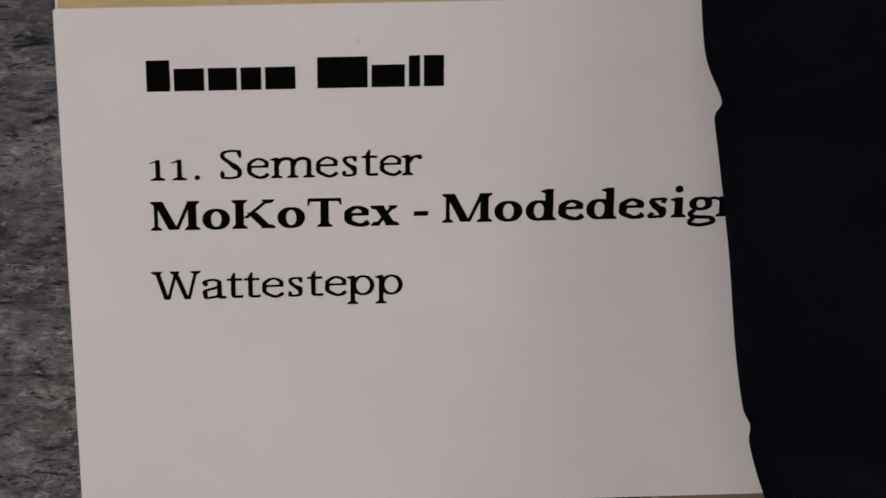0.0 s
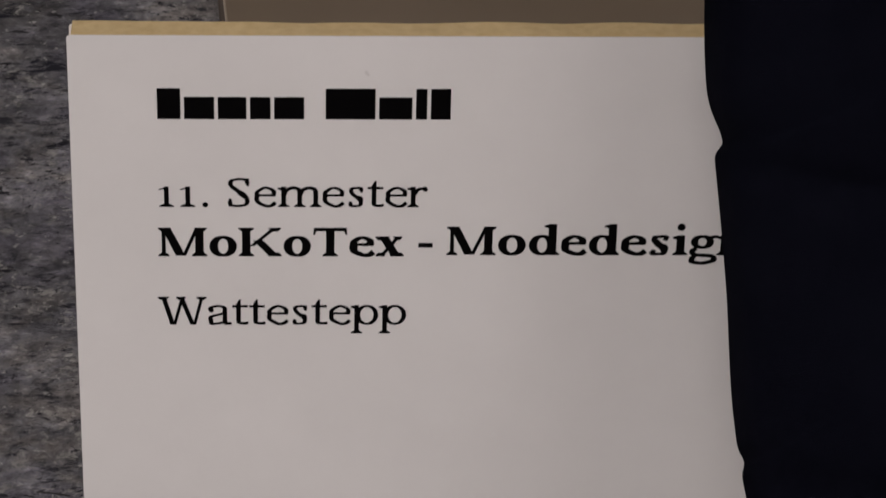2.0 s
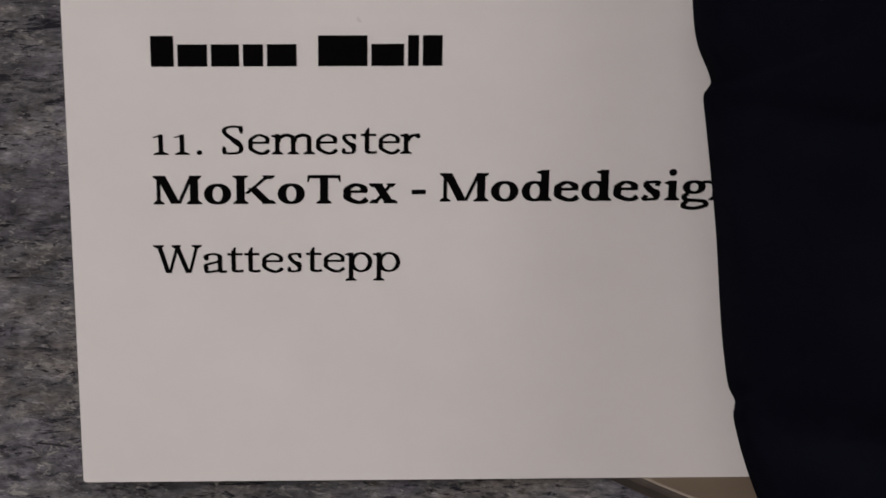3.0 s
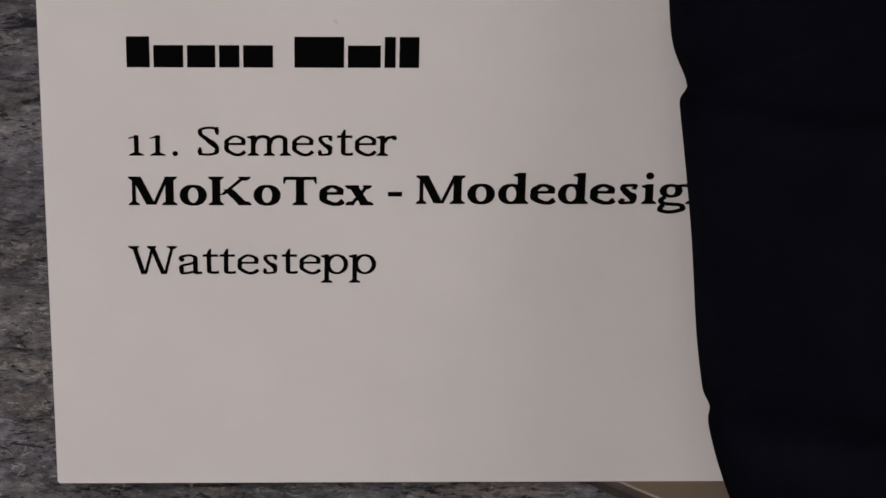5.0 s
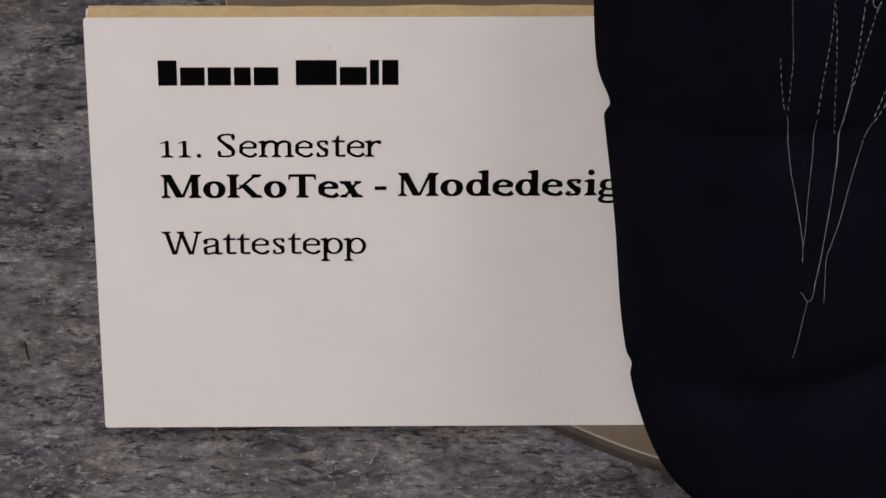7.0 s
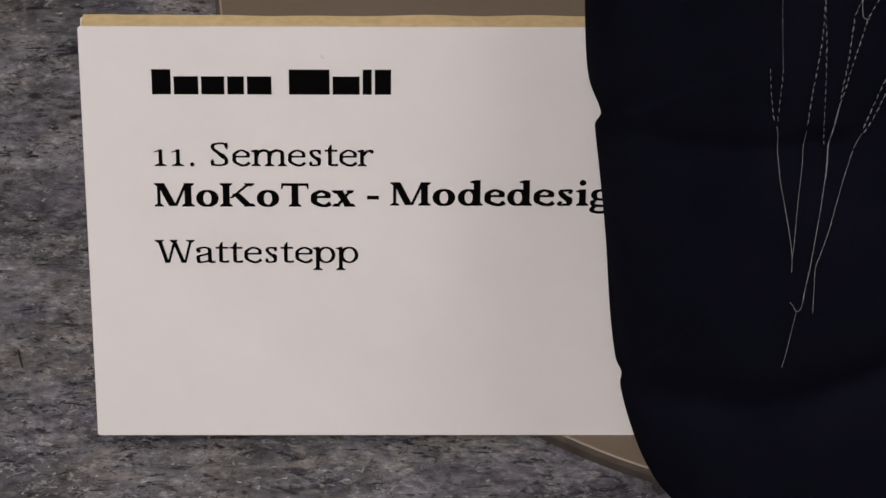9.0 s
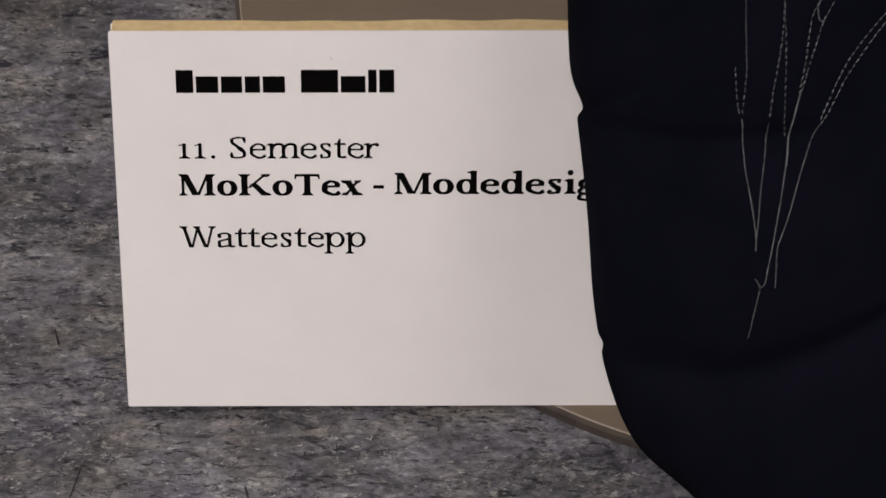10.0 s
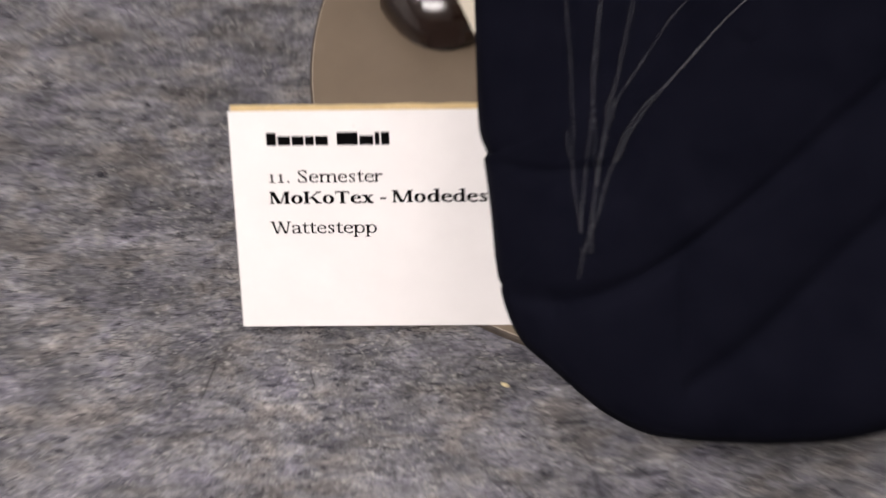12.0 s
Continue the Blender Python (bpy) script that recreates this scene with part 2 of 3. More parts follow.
class Pen:
    """Draws the letters of a bracketed serif face out of stems, hairlines, bowls and serifs."""

    def __init__(self, bm, u, v, bold):
        self.bm, self.u, self.v, self.n = bm, u, v, 0
        self.s, self.h = (0.178, 0.070) if bold else (0.100, 0.055)   # stem and hairline
        self.ov = 0.074 if bold else 0.072                            # overhang of a serif beyond its stem
        self.th = 0.048 if bold else 0.040                            # thickness of a serif

    def poly(self, pts):
        """One flat face, each a hair above the last."""
        self.n += 1
        self.bm.faces.new([self.bm.verts.new((self.u + x * EM, self.v + y * EM, 0.00008 + 0.000002 * self.n)) for x, y in pts])

    def box(self, x0, x1, y0, y1):
        self.poly(((x0, y0), (x1, y0), (x1, y1), (x0, y1)))

    def nib(self, pts, s=None, h=None, closed=False, steps=9):
        """A curved stroke, thick where it runs up or down and thin where it runs level."""
        s, h = s or self.s, h or self.h
        path = catmull([(x, y, 0) for x, y in pts], steps, closed)
        n, sides = len(path), []
        for i, c in enumerate(path):
            a, b = (path[i - 1], path[(i + 1) % n]) if closed else (path[max(i - 1, 0)], path[min(i + 1, n - 1)])
            way = (b - a).normalized()
            half = 0.5 * (h + (s - h) * abs(way.y) ** 1.6)
            off = Vector((-way.y, way.x, 0)) * half
            sides.append((c + off, c - off))
        self.n += 1
        z = 0.00008 + 0.000002 * self.n
        rows = [[self.bm.verts.new((self.u + p.x * EM, self.v + p.y * EM, z)) for p in pair] for pair in sides]
        for a, b in zip(rows, rows[1:] + rows[:1] if closed else rows[1:]):
            self.bm.faces.new((a[0], a[1], b[1], b[0]))

    def ball(self, x, y, r):
        self.poly([(x + r * math.cos(k * math.tau / 18), y + r * math.sin(k * math.tau / 18)) for k in range(18)])

    def serif(self, x0, x1, y, up=1, left=1.0, right=1.0):
        """A flat slab across the end of a stem from x0 to x1, bracketed into it. up: +1 where the stem rises from it."""
        t, o = self.th * up, self.ov
        self.poly(((x0 - o * left, y), (x1 + o * right, y), (x1 + o * right, y + t * 0.75), (x1, y + t * 2.0), (x0, y + t * 2.0), (x0 - o * left, y + t * 0.75)))

    def stem(self, x, y0, y1, s=None, foot=1, flag=0):
        """An upright stroke with its left side at x, with a foot serif and a slanting flag at its head."""
        s = s or self.s
        self.box(x, x + s, y0, y1)
        if foot:
            self.serif(x, x + s, y0)
        if flag:
            t = self.th
            self.poly(((x - self.ov * 1.1, y1 - t * 0.7), (x + s * 0.5, y1), (x + s * 0.5, y1 - t * 2.6), (x, y1 - t * 2.2), (x - self.ov * 1.1, y1 - t * 1.5)))

    def slant(self, x0, y0, x1, y1, w):
        """A straight slanting stroke, w wide along the level."""
        self.poly(((x0, y0), (x0 + w, y0), (x1 + w, y1), (x1, y1)))

    def bowl(self, x0, x1, y0, y1, s=None):
        s = s or self.s
        mx, my, a, b = (x0 + x1) / 2, (y0 + y1) / 2, (x1 - x0 - s) / 2, (y1 - y0 - self.h) / 2
        self.nib([(mx + a * math.cos(k * math.tau / 12), my + b * math.sin(k * math.tau / 12)) for k in range(12)], s, self.h, True)

    def arch(self, x0, x1, top, foot=True):
        """The shoulder and right leg of n and m, from the stem at x0 to a leg that ends at x1."""
        s = self.s
        self.nib([(x0 - s * 0.35, top - 0.19), (x0, top - 0.095), (x0 + (x1 - x0) * 0.30, top - 0.036), (x0 + (x1 - x0) * 0.58, top - self.h * 0.6), (x1 - s * 0.60, top - 0.085), (x1 - s / 2, top - 0.20)], None, self.h * 1.4)
        self.stem(x1 - s, 0, top - 0.15, None, foot)

    def letter(self, c, w):
        """Draws the letter c in a cell w wide."""
        s, h, o, t = self.s, self.h, self.ov, self.th
        if c == "1":
            x = w / 2 - s / 2
            self.stem(x, 0, XH)
            self.serif(x, x + s, 0, 1, 1.5, 1.5)
            self.poly(((x - 0.115, XH - 0.062), (x + s * 0.6, XH), (x + s * 0.6, XH - 0.062), (x, XH - 0.062), (x - 0.115, XH - 0.088)))
        elif c == ".":
            self.ball(w / 2, 0.052, 0.060)
        elif c == "-":
            self.box(0.03, w - 0.03, 0.215, 0.215 + h * 1.6)
        elif c in "Ss":
            k = CAP if c == "S" else XH
            l, r = 0.045 + h, w - 0.045 - h
            m, g = (l + r) / 2, s * (0.98 if c == "S" else 0.9)
            self.nib([(r - 0.01, k * 0.80), (r - 0.05, k * 0.93), (m, k - h * 0.5), (l + g * 0.4, k * 0.90), (l + g * 0.28, k * 0.74), (m - 0.02, k * 0.56), (m + 0.09, k * 0.46),
                      (r - g * 0.28, k * 0.27), (r - g * 0.5, k * 0.10), (m, h * 0.5), (l + 0.03, k * 0.07), (l, k * 0.22)], g, h)
            # the slanting spine is the heaviest stroke
            self.nib([(l + g * 0.40, k * 0.70), (m - 0.04, k * 0.575), (m + 0.04, k * 0.435), (r - g * 0.40, k * 0.31)], g, g * 0.85)
            self.box(r - h * 0.7, r + h * 0.3, k * 0.72, k * 0.985)
            self.box(l - h * 0.4, l + h * 0.6, k * 0.015, k * 0.29)
        elif c == "e":
            l, r = 0.035, w - 0.03
            m = (l + r) / 2
            self.nib([(l + s * 0.5, XH * 0.50), (l + s * 0.58, XH * 0.74), (m, XH - h * 0.45), (r - s * 0.55, XH * 0.80), (r - s * 0.48, XH * 0.57)], s * 0.96)
            self.nib([(l + s * 0.5, XH * 0.56), (l + s * 0.56, XH * 0.28), (m, h * 0.35 + s * 0.10), (m + (r - m) * 0.55, XH * 0.07), (r - 0.005, XH * 0.22)], s, h * 1.25)
            self.box(l + s * 0.6, r - s * 0.04, XH * 0.52, XH * 0.52 + h)
        elif c == "o":
            self.bowl(0.035, w - 0.035, -0.008, XH + 0.008, s * 1.04)
        elif c == "a":
            r = w - 0.06 - s * 0.35
            self.nib([(r - s / 2, 0.09), (r - s / 2, XH * 0.66), (r - s * 0.62, XH * 0.86), (r - 0.14 - s * 0.4, XH - h * 0.4), (0.10, XH * 0.88), (0.075, XH * 0.74)])
            self.ball(0.08 + s * 0.18, XH * 0.74, s * 0.56)
            self.nib([(r - s * 0.6, XH * 0.60), (r - 0.15, XH * 0.53), (0.10, XH * 0.41), (0.038 + s / 2, XH * 0.23), (0.09 + s * 0.2, XH * 0.05), (0.19, h * 0.45), (r - s * 0.9, XH * 0.12), (r - s * 0.5, XH * 0.22)])
            self.nib([(r - s / 2, 0.12), (r - s * 0.3, 0.035), (r + 0.03, h * 0.5), (w, 0.035)], s, h * 1.2)
        elif c in "mn":
            l, r = (0.055, w - 0.055) if c == "n" else (0.085, w - 0.065)
            self.stem(l, 0, XH, None, 1, 1)
            if c == "n":
                self.arch(l + s, r, XH)
            else:
                mid = (l + r + s) / 2
                self.arch(l + s, mid, XH)
                self.arch(mid, r, XH)
        elif c == "r":
            self.stem(0.055, 0, XH, None, 1, 1)
            self.nib([(0.055 + s * 0.8, XH * 0.66), (0.055 + s + 0.05, XH * 0.86), (w - 0.10, XH - h * 0.6), (w - 0.045, XH * 0.92)], s, h * 1.2)
            self.ball(w - 0.03 - s * 0.42, XH * 0.87, s * 0.54)
        elif c == "i":
            x = w / 2 - s / 2
            self.stem(x, 0, XH, None, 1, 1)
            self.ball(w / 2, ASC - 0.075, 0.054 if s < 0.1 else 0.088)
        elif c == "t":
            x = 0.10
            self.nib([(x + s / 2, XH - 0.02), (x + s / 2, 0.16), (x + s * 0.62, 0.055), (x + s + 0.07, h * 0.6), (w - 0.005, 0.05)], s, h * 1.2)
            self.poly(((x, XH - 0.04), (x + s, XH - 0.04), (x + s, 0.625), (x + s * 0.62, 0.625), (x, XH + 0.03)))
            self.box(0.015, w - 0.02, XH - h * 1.1, XH)
        elif c == "d":
            r = w - 0.07
            self.bowl(0.03, r - s * 0.12, -0.006, XH + 0.006, s)
            self.box(r - s, r, 0.0, ASC)
            self.poly(((r - s - o * 1.2, ASC - t * 0.7), (r - s * 0.5, ASC), (r - s * 0.5, ASC - t * 2.6), (r - s, ASC - t * 2.2), (r - s - o * 1.2, ASC - t * 1.5)))
            self.poly(((r - s * 0.5, 0), (r + o * 0.9, 0), (r + o * 0.9, t * 0.8), (r, t * 2), (r - s * 0.5, t * 2)))
        elif c == "p":
            self.stem(0.06, DESC, XH, None, 1, 1)
            self.bowl(0.06 + s * 0.25, w - 0.03, -0.006, XH + 0.006, s)
        elif c == "g":
            self.bowl(0.04, w - 0.09, XH * 0.32, XH + 0.006, s * 0.92)
            self.nib([(0.17, XH * 0.36), (0.085, XH * 0.22), (0.10, XH * 0.09), (0.20, XH * 0.015), (w - 0.16, -0.012), (w - 0.08, -0.06), (w - 0.09, -0.13), (w * 0.5, DESC + 0.026), (0.11, -0.165), (0.075, -0.10), (0.14, -0.015)], s * 0.72, s * 0.48)
            self.nib([(w - 0.17, XH * 0.88), (w - 0.09, XH * 0.93), (w + 0.005, XH * 0.93)], s * 0.5, s * 0.42)
        elif c == "M":
            l, r, hx = 0.092, w - 0.085, h * 1.2
            self.box(l, l + hx, 0, CAP)
            self.serif(l, l + hx, 0)
            self.box(r - s, r, 0, CAP)
            self.serif(r - s, r, 0)
            self.serif(r - s, r, CAP, -1, 0.2, 1)
            self.serif(l, l + hx, CAP, -1, 1, 0.6)
            m = (l + r - s) / 2 + 0.02
            self.slant(l - 0.01, CAP, m - s * 0.42, 0.015, s * 1.12)
            self.slant(r - s, CAP, m + s * 0.30, 0.015, hx)
        elif c == "K":
            l = 0.075
            self.stem(l, 0, CAP)
            self.serif(l, l + s, CAP, -1)
            self.slant(l + s * 0.9, CAP * 0.36, w - 0.20, CAP, h * 1.5)
            self.serif(w - 0.20, w - 0.20 + h * 1.5, CAP, -1, 1.1, 1.0)
            self.slant(w - 0.09 - s, 0, l + s + 0.055, CAP * 0.56, s * 1.22)
            self.serif(w - 0.08 - s, w - 0.07, 0, 1, 0.5, 0.9)
        elif c == "T":
            x = w / 2 - s / 2
            self.stem(x, 0, CAP)
            self.box(0.03, w - 0.03, CAP - h * 1.15, CAP)
            self.poly(((0.025, CAP), (0.075, CAP), (0.085, CAP - h), (0.05, CAP - 0.17), (0.015, CAP - 0.17)))
            self.poly(((w - 0.025, CAP), (w - 0.015, CAP - 0.17), (w - 0.05, CAP - 0.17), (w - 0.085, CAP - h), (w - 0.075, CAP)))
        elif c == "x":
            self.slant(w - 0.065 - s * 1.15, 0, 0.065, XH, s * 1.15)
            self.slant(0.075, 0, w - 0.10 - h, XH, h * 1.4)
            for x0, x1, y, up in ((0.06, 0.06 + s, XH, -1), (w - 0.10 - h, w - 0.10, XH, -1), (0.07, 0.07 + h, 0, 1), (w - 0.06 - s, w - 0.06, 0, 1)):
                self.serif(x0, x1, y, up, 0.8, 0.8)
        elif c == "W":
            a, m, b = 0.06, w / 2, w - 0.06
            p, q = w * 0.285, w * 0.70
            self.slant(p - s * 0.45, 0, a, CAP, s * 1.05)
            self.slant(p + s * 0.10, 0, m - h * 0.6, CAP, h * 1.3)
            self.slant(q - s * 0.45, 0, m - s * 0.8, CAP, s * 1.05)
            self.slant(q + s * 0.10, 0, b - h * 1.3, CAP, h * 1.3)
            self.serif(a, a + s, CAP, -1, 1, 0.9)
            self.serif(m - s * 0.8, m + h * 0.5, CAP, -1, 0.7, 0.6)
            self.serif(b - h * 1.3, b, CAP, -1, 1.2, 0.9)


def line_of_text(bm, text, u0, u1, v, bold):
    """Lays one word between u0 and u1 on the baseline v."""
    unit = (u1 - u0) / (sum(WIDE[c] for c in text) - 0.06)
    u = u0 - 0.03 * unit
    for c in text:
        Pen(bm, u, v, bold).letter(c, WIDE[c] * unit / EM)
        u += WIDE[c] * unit


def label_board():
    thing = tagged(empty("label_board", CARD), "white foam-core label board with black print, leaning upright", "label")
    bm = bmesh.new()
    block(bm, 0.0010, CARD_W - 0.0010, 0.0005, CARD_H - 0.0004, -CARD_T + 0.0004, -0.0004)
    for i in range(5):
        bmesh.ops.subdivide_edges(bm, edges=[e for e in bm.edges if abs(e.verts[0].co.x - e.verts[1].co.x) > 0.008], cuts=1)
    for vert in bm.verts:
        if vert.co.y < 0.01 and vert.co.z < -CARD_T / 2:   # the foot is cut level
            vert.co.y += CARD_T * 0.577
        if vert.co.y > CARD_H - 0.001:
            vert.co.y += 0.0005 * noise.noise(Vector((vert.co.x * 60, vert.co.z * 300, 1.3)))
    part("foam_core", bm, FOAM, thing, "yellowed foam core edge")
    for name, w0, w1 in (("face_sheet", -0.0004, 0.0), ("back_sheet", -CARD_T, -CARD_T + 0.0004)):
        bm = bmesh.new()
        block(bm, 0, CARD_W, 0 if name == "face_sheet" else CARD_T * 0.577, CARD_H - (0.0 if name == "face_sheet" else 0.0012), w0, w1)
        bmesh.ops.bevel(bm, geom=[e for e in bm.edges if abs(e.verts[0].co.z - e.verts[1].co.z) > 0.0001], offset=0.0009, segments=3, affect="EDGES", profile=0.5)
        sheet = part(name, bm, PAPER, thing)
        if name == "face_sheet":
            face = sheet
    # hidden strut that keeps the board up
    bm = bmesh.new()
    strut = CARD.inverted() @ Matrix.Translation((0.185, 0.0905, 0.0))
    block(bm, -0.02, 0.02, -0.0015, 0.0015, BASE_TOP + 0.0003, 0.108)
    bmesh.ops.transform(bm, matrix=strut @ Matrix.Rotation(radians(12), 4, "X"), verts=bm.verts)
    part("strut", bm, PAPER, thing, "white card strut")
    for words, label in (((("11.", 0.0215, 0.0350), ("Semester", 0.0391, 0.0902)), "11. Semester"), ((("Wattestepp", 0.0215, 0.0854),), "Wattestepp")):
        bm = bmesh.new()
        for word, u0, u1 in words:
            line_of_text(bm, word, u0, u1, 0.0999 if word != "Wattestepp" else 0.0651, False)
        part("text_line", bm, INK, face, "black printed words " + label)
    bm = bmesh.new()
    for word, u0, u1 in (("MoKoTex", 0.0217, 0.0841), ("-", 0.0882, 0.0919), ("Modedesign", 0.0957, 0.1740)):
        line_of_text(bm, word, u0, u1, 0.0859 if u0 > 0.09 else 0.0855, True)
    part("text_line", bm, INK, face, "bold black printed words MoKoTex - Modedesign")
    # a name, as plain bars
    for start, widths in ((0.0220, (5.8, 7.5, 7.1, 5.1, 7.5)), (0.0642, (12.5, 8.3, 2.8, 5.0))):
        u = start
        for i, w in enumerate(widths):
            bm = bmesh.new()
            tall = 0.0086 if i == 0 or w < 5.5 and start > 0.05 else 0.0062
            quad = [bm.verts.new((x, y, 0.00012)) for x, y in ((u, 0.1250), (u + w / 1000, 0.1250), (u + w / 1000, 0.1250 + tall), (u, 0.1250 + tall))]
            bm.faces.new(quad)
            part("bar", bm, INK, face, "plain black bar")
            u += (w + 0.95) / 1000


label_board()


# ---- quilted coat ----
SLOPE = radians(41.7)
COAT_O = Vector((0.1617, -0.0339, 0.1132))
BEND_Q, BEND_R = 0.185, 0.16


def coat_place(p, q, w):
    """From across, up along and out of the padded front of the coat to the room. It slopes, then bends up to hang upright."""
    p, q = p * 1.036, q * 1.022
    if q <= BEND_Q:
        a, y, z = SLOPE, q * math.cos(SLOPE), q * math.sin(SLOPE)
    else:
        most = radians(84)
        a = min(SLOPE + (q - BEND_Q) / BEND_R, most)
        y = BEND_Q * math.cos(SLOPE) + BEND_R * (math.sin(a) - math.sin(SLOPE))
        z = BEND_Q * math.sin(SLOPE) + BEND_R * (math.cos(SLOPE) - math.cos(a))
        rest = q - BEND_Q - BEND_R * (most - SLOPE)
        if rest > 0:
            y, z = y + rest * math.cos(most), z + rest * math.sin(most)
    return COAT_O + Vector((p, y - w * math.sin(a), z + w * math.cos(a)))


# outline of the padded front, and its quilting seams, across and up
OUTLINE = [(-0.0112, 0.30), (-0.0108, 0.16), (-0.0103, 0.115), (-0.0094, 0.090), (-0.0066, 0.069), (-0.0036, 0.042), (-0.0012, 0.012), (0.0036, -0.0125), (0.0125, -0.0325),
           (0.0280, -0.0475), (0.0440, -0.0625), (0.0600, -0.0755), (0.0810, -0.0864), (0.1044, -0.0907), (0.1630, -0.0930), (0.2158, -0.0860), (0.31, -0.052), (0.35, 0.02), (0.36, 0.15),
           (0.35, 0.45), (0.31, 0.66), (0.18, 0.70), (0.05, 0.66), (0.0, 0.48)]
SEAMS = [[(-0.003, 0.0005), (0.0185, -0.0040), (0.046, -0.0050), (0.081, 0.0082), (0.127, 0.041), (0.164, 0.073), (0.215, 0.118), (0.36, 0.24)],
         [(-0.010, 0.0745), (0.008, 0.0705), (0.030, 0.0672), (0.060, 0.070)],
         [(0.103, -0.030), (0.1035, -0.010), (0.105, 0.018)],
         [(0.106, -0.056), (0.140, -0.031), (0.175, 0.0045), (0.215, 0.042), (0.36, 0.16)]]
SEAM_DEPTH = (0.0085, 0.0055, 0.0040, 0.0100)


def seam_lines():
    return [np.array([tuple(v)[:2] for v in catmull([(*p, 0) for p in s], 60)]) for s in SEAMS]


LINES = seam_lines()


def groove(p, q):
    """How deep the quilting pulls the padding in at a place."""
    total = 0.0
    for pts, depth in zip(LINES, SEAM_DEPTH):
        d = float(np.sqrt(((pts - (p, q)) ** 2).sum(1).min()))
        total += depth * (0.55 * math.exp(-(d / 0.0032) ** 2) + 0.45 * math.exp(-(d / 0.014) ** 2))
    return total


def coat_front(p, q, d):
    """The height of the padded front at a place that lies d inside the outline."""
    edge = math.sqrt(max(0.0, 1 - (1 - min(d / 0.034, 1.0)) ** 2))
    rise = 0.019 * edge + 0.006 * (1 - math.exp(-d / 0.09))
    rise += edge * (0.0022 * noise.noise(Vector((p * 16, q * 16, 2.0))) + 0.0007 * noise.noise(Vector((p * 55, q * 40, 5.0))) + 0.0011 * noise.noise(Vector(((p + q * 0.5) * 60, (q - p) * 14, 8.0))))
    return rise - edge * groove(p, q)


MID = Vector((0.14, 0.14, 0))
RIM_LINE = catmull([(*p, 0) for p in OUTLINE], 20, closed=True)


def coat_depth(p, q):
    """How far inside the outline a place lies."""
    here = Vector((p, q, 0)) - MID
    edge = max(RIM_LINE, key=lambda v: (v - MID).normalized().dot(here.normalized())) - MID
    return max(0.0, edge.length - here.length) * 0.82


def on_coat(c, lift):
    """A place on the face of the padding, lifted off it a little."""
    return coat_place(c.x, c.y, coat_front(c.x, c.y, coat_depth(c.x, c.y)) + lift)


def running_stitch(parent, points, weight):
    """A line of single stitches, each a short arched thread of its own length and lean."""
    curve = catmull([(*p, 0) for p in points], 60)
    bm = bmesh.new()
    rng = random.Random(int(points[0][0] * 1e5))
    gone, start, pen, limit = 0.0, 0, True, 0.0014
    for i in range(1, len(curve)):
        gone += (curve[i] - curve[i - 1]).length
        if gone > limit:
            if pen and i - start > 1:
                lean = Vector((rng.uniform(-0.00014, 0.00014), 0, 0))
                tube(bm, [on_coat(curve[start] - lean, 0.0), on_coat((curve[start] + curve[i]) / 2, 0.0003), on_coat(curve[i] + lean, 0.0)], 0.00016 * weight * rng.uniform(0.8, 1.15), 5)
            gone, start, pen = 0.0, i, not pen
            limit = rng.uniform(0.0012, 0.0017) if pen else rng.uniform(0.0004, 0.0008)
    smooth(part("topstitch", bm, THREAD, parent, "pale grey running stitch line"))


def laid_thread(parent, points, weight):
    """A thread that lies on the cloth in one piece."""
    bm = bmesh.new()
    tube(bm, [on_coat(c, 0.0002 + 0.0001 * math.sin(i * 1.7)) for i, c in enumerate(catmull([(*p, 0) for p in points], 10))], 0.00013 * weight, 5)
    smooth(part("loose_thread", bm, THREAD, parent, "loose pale grey thread"))


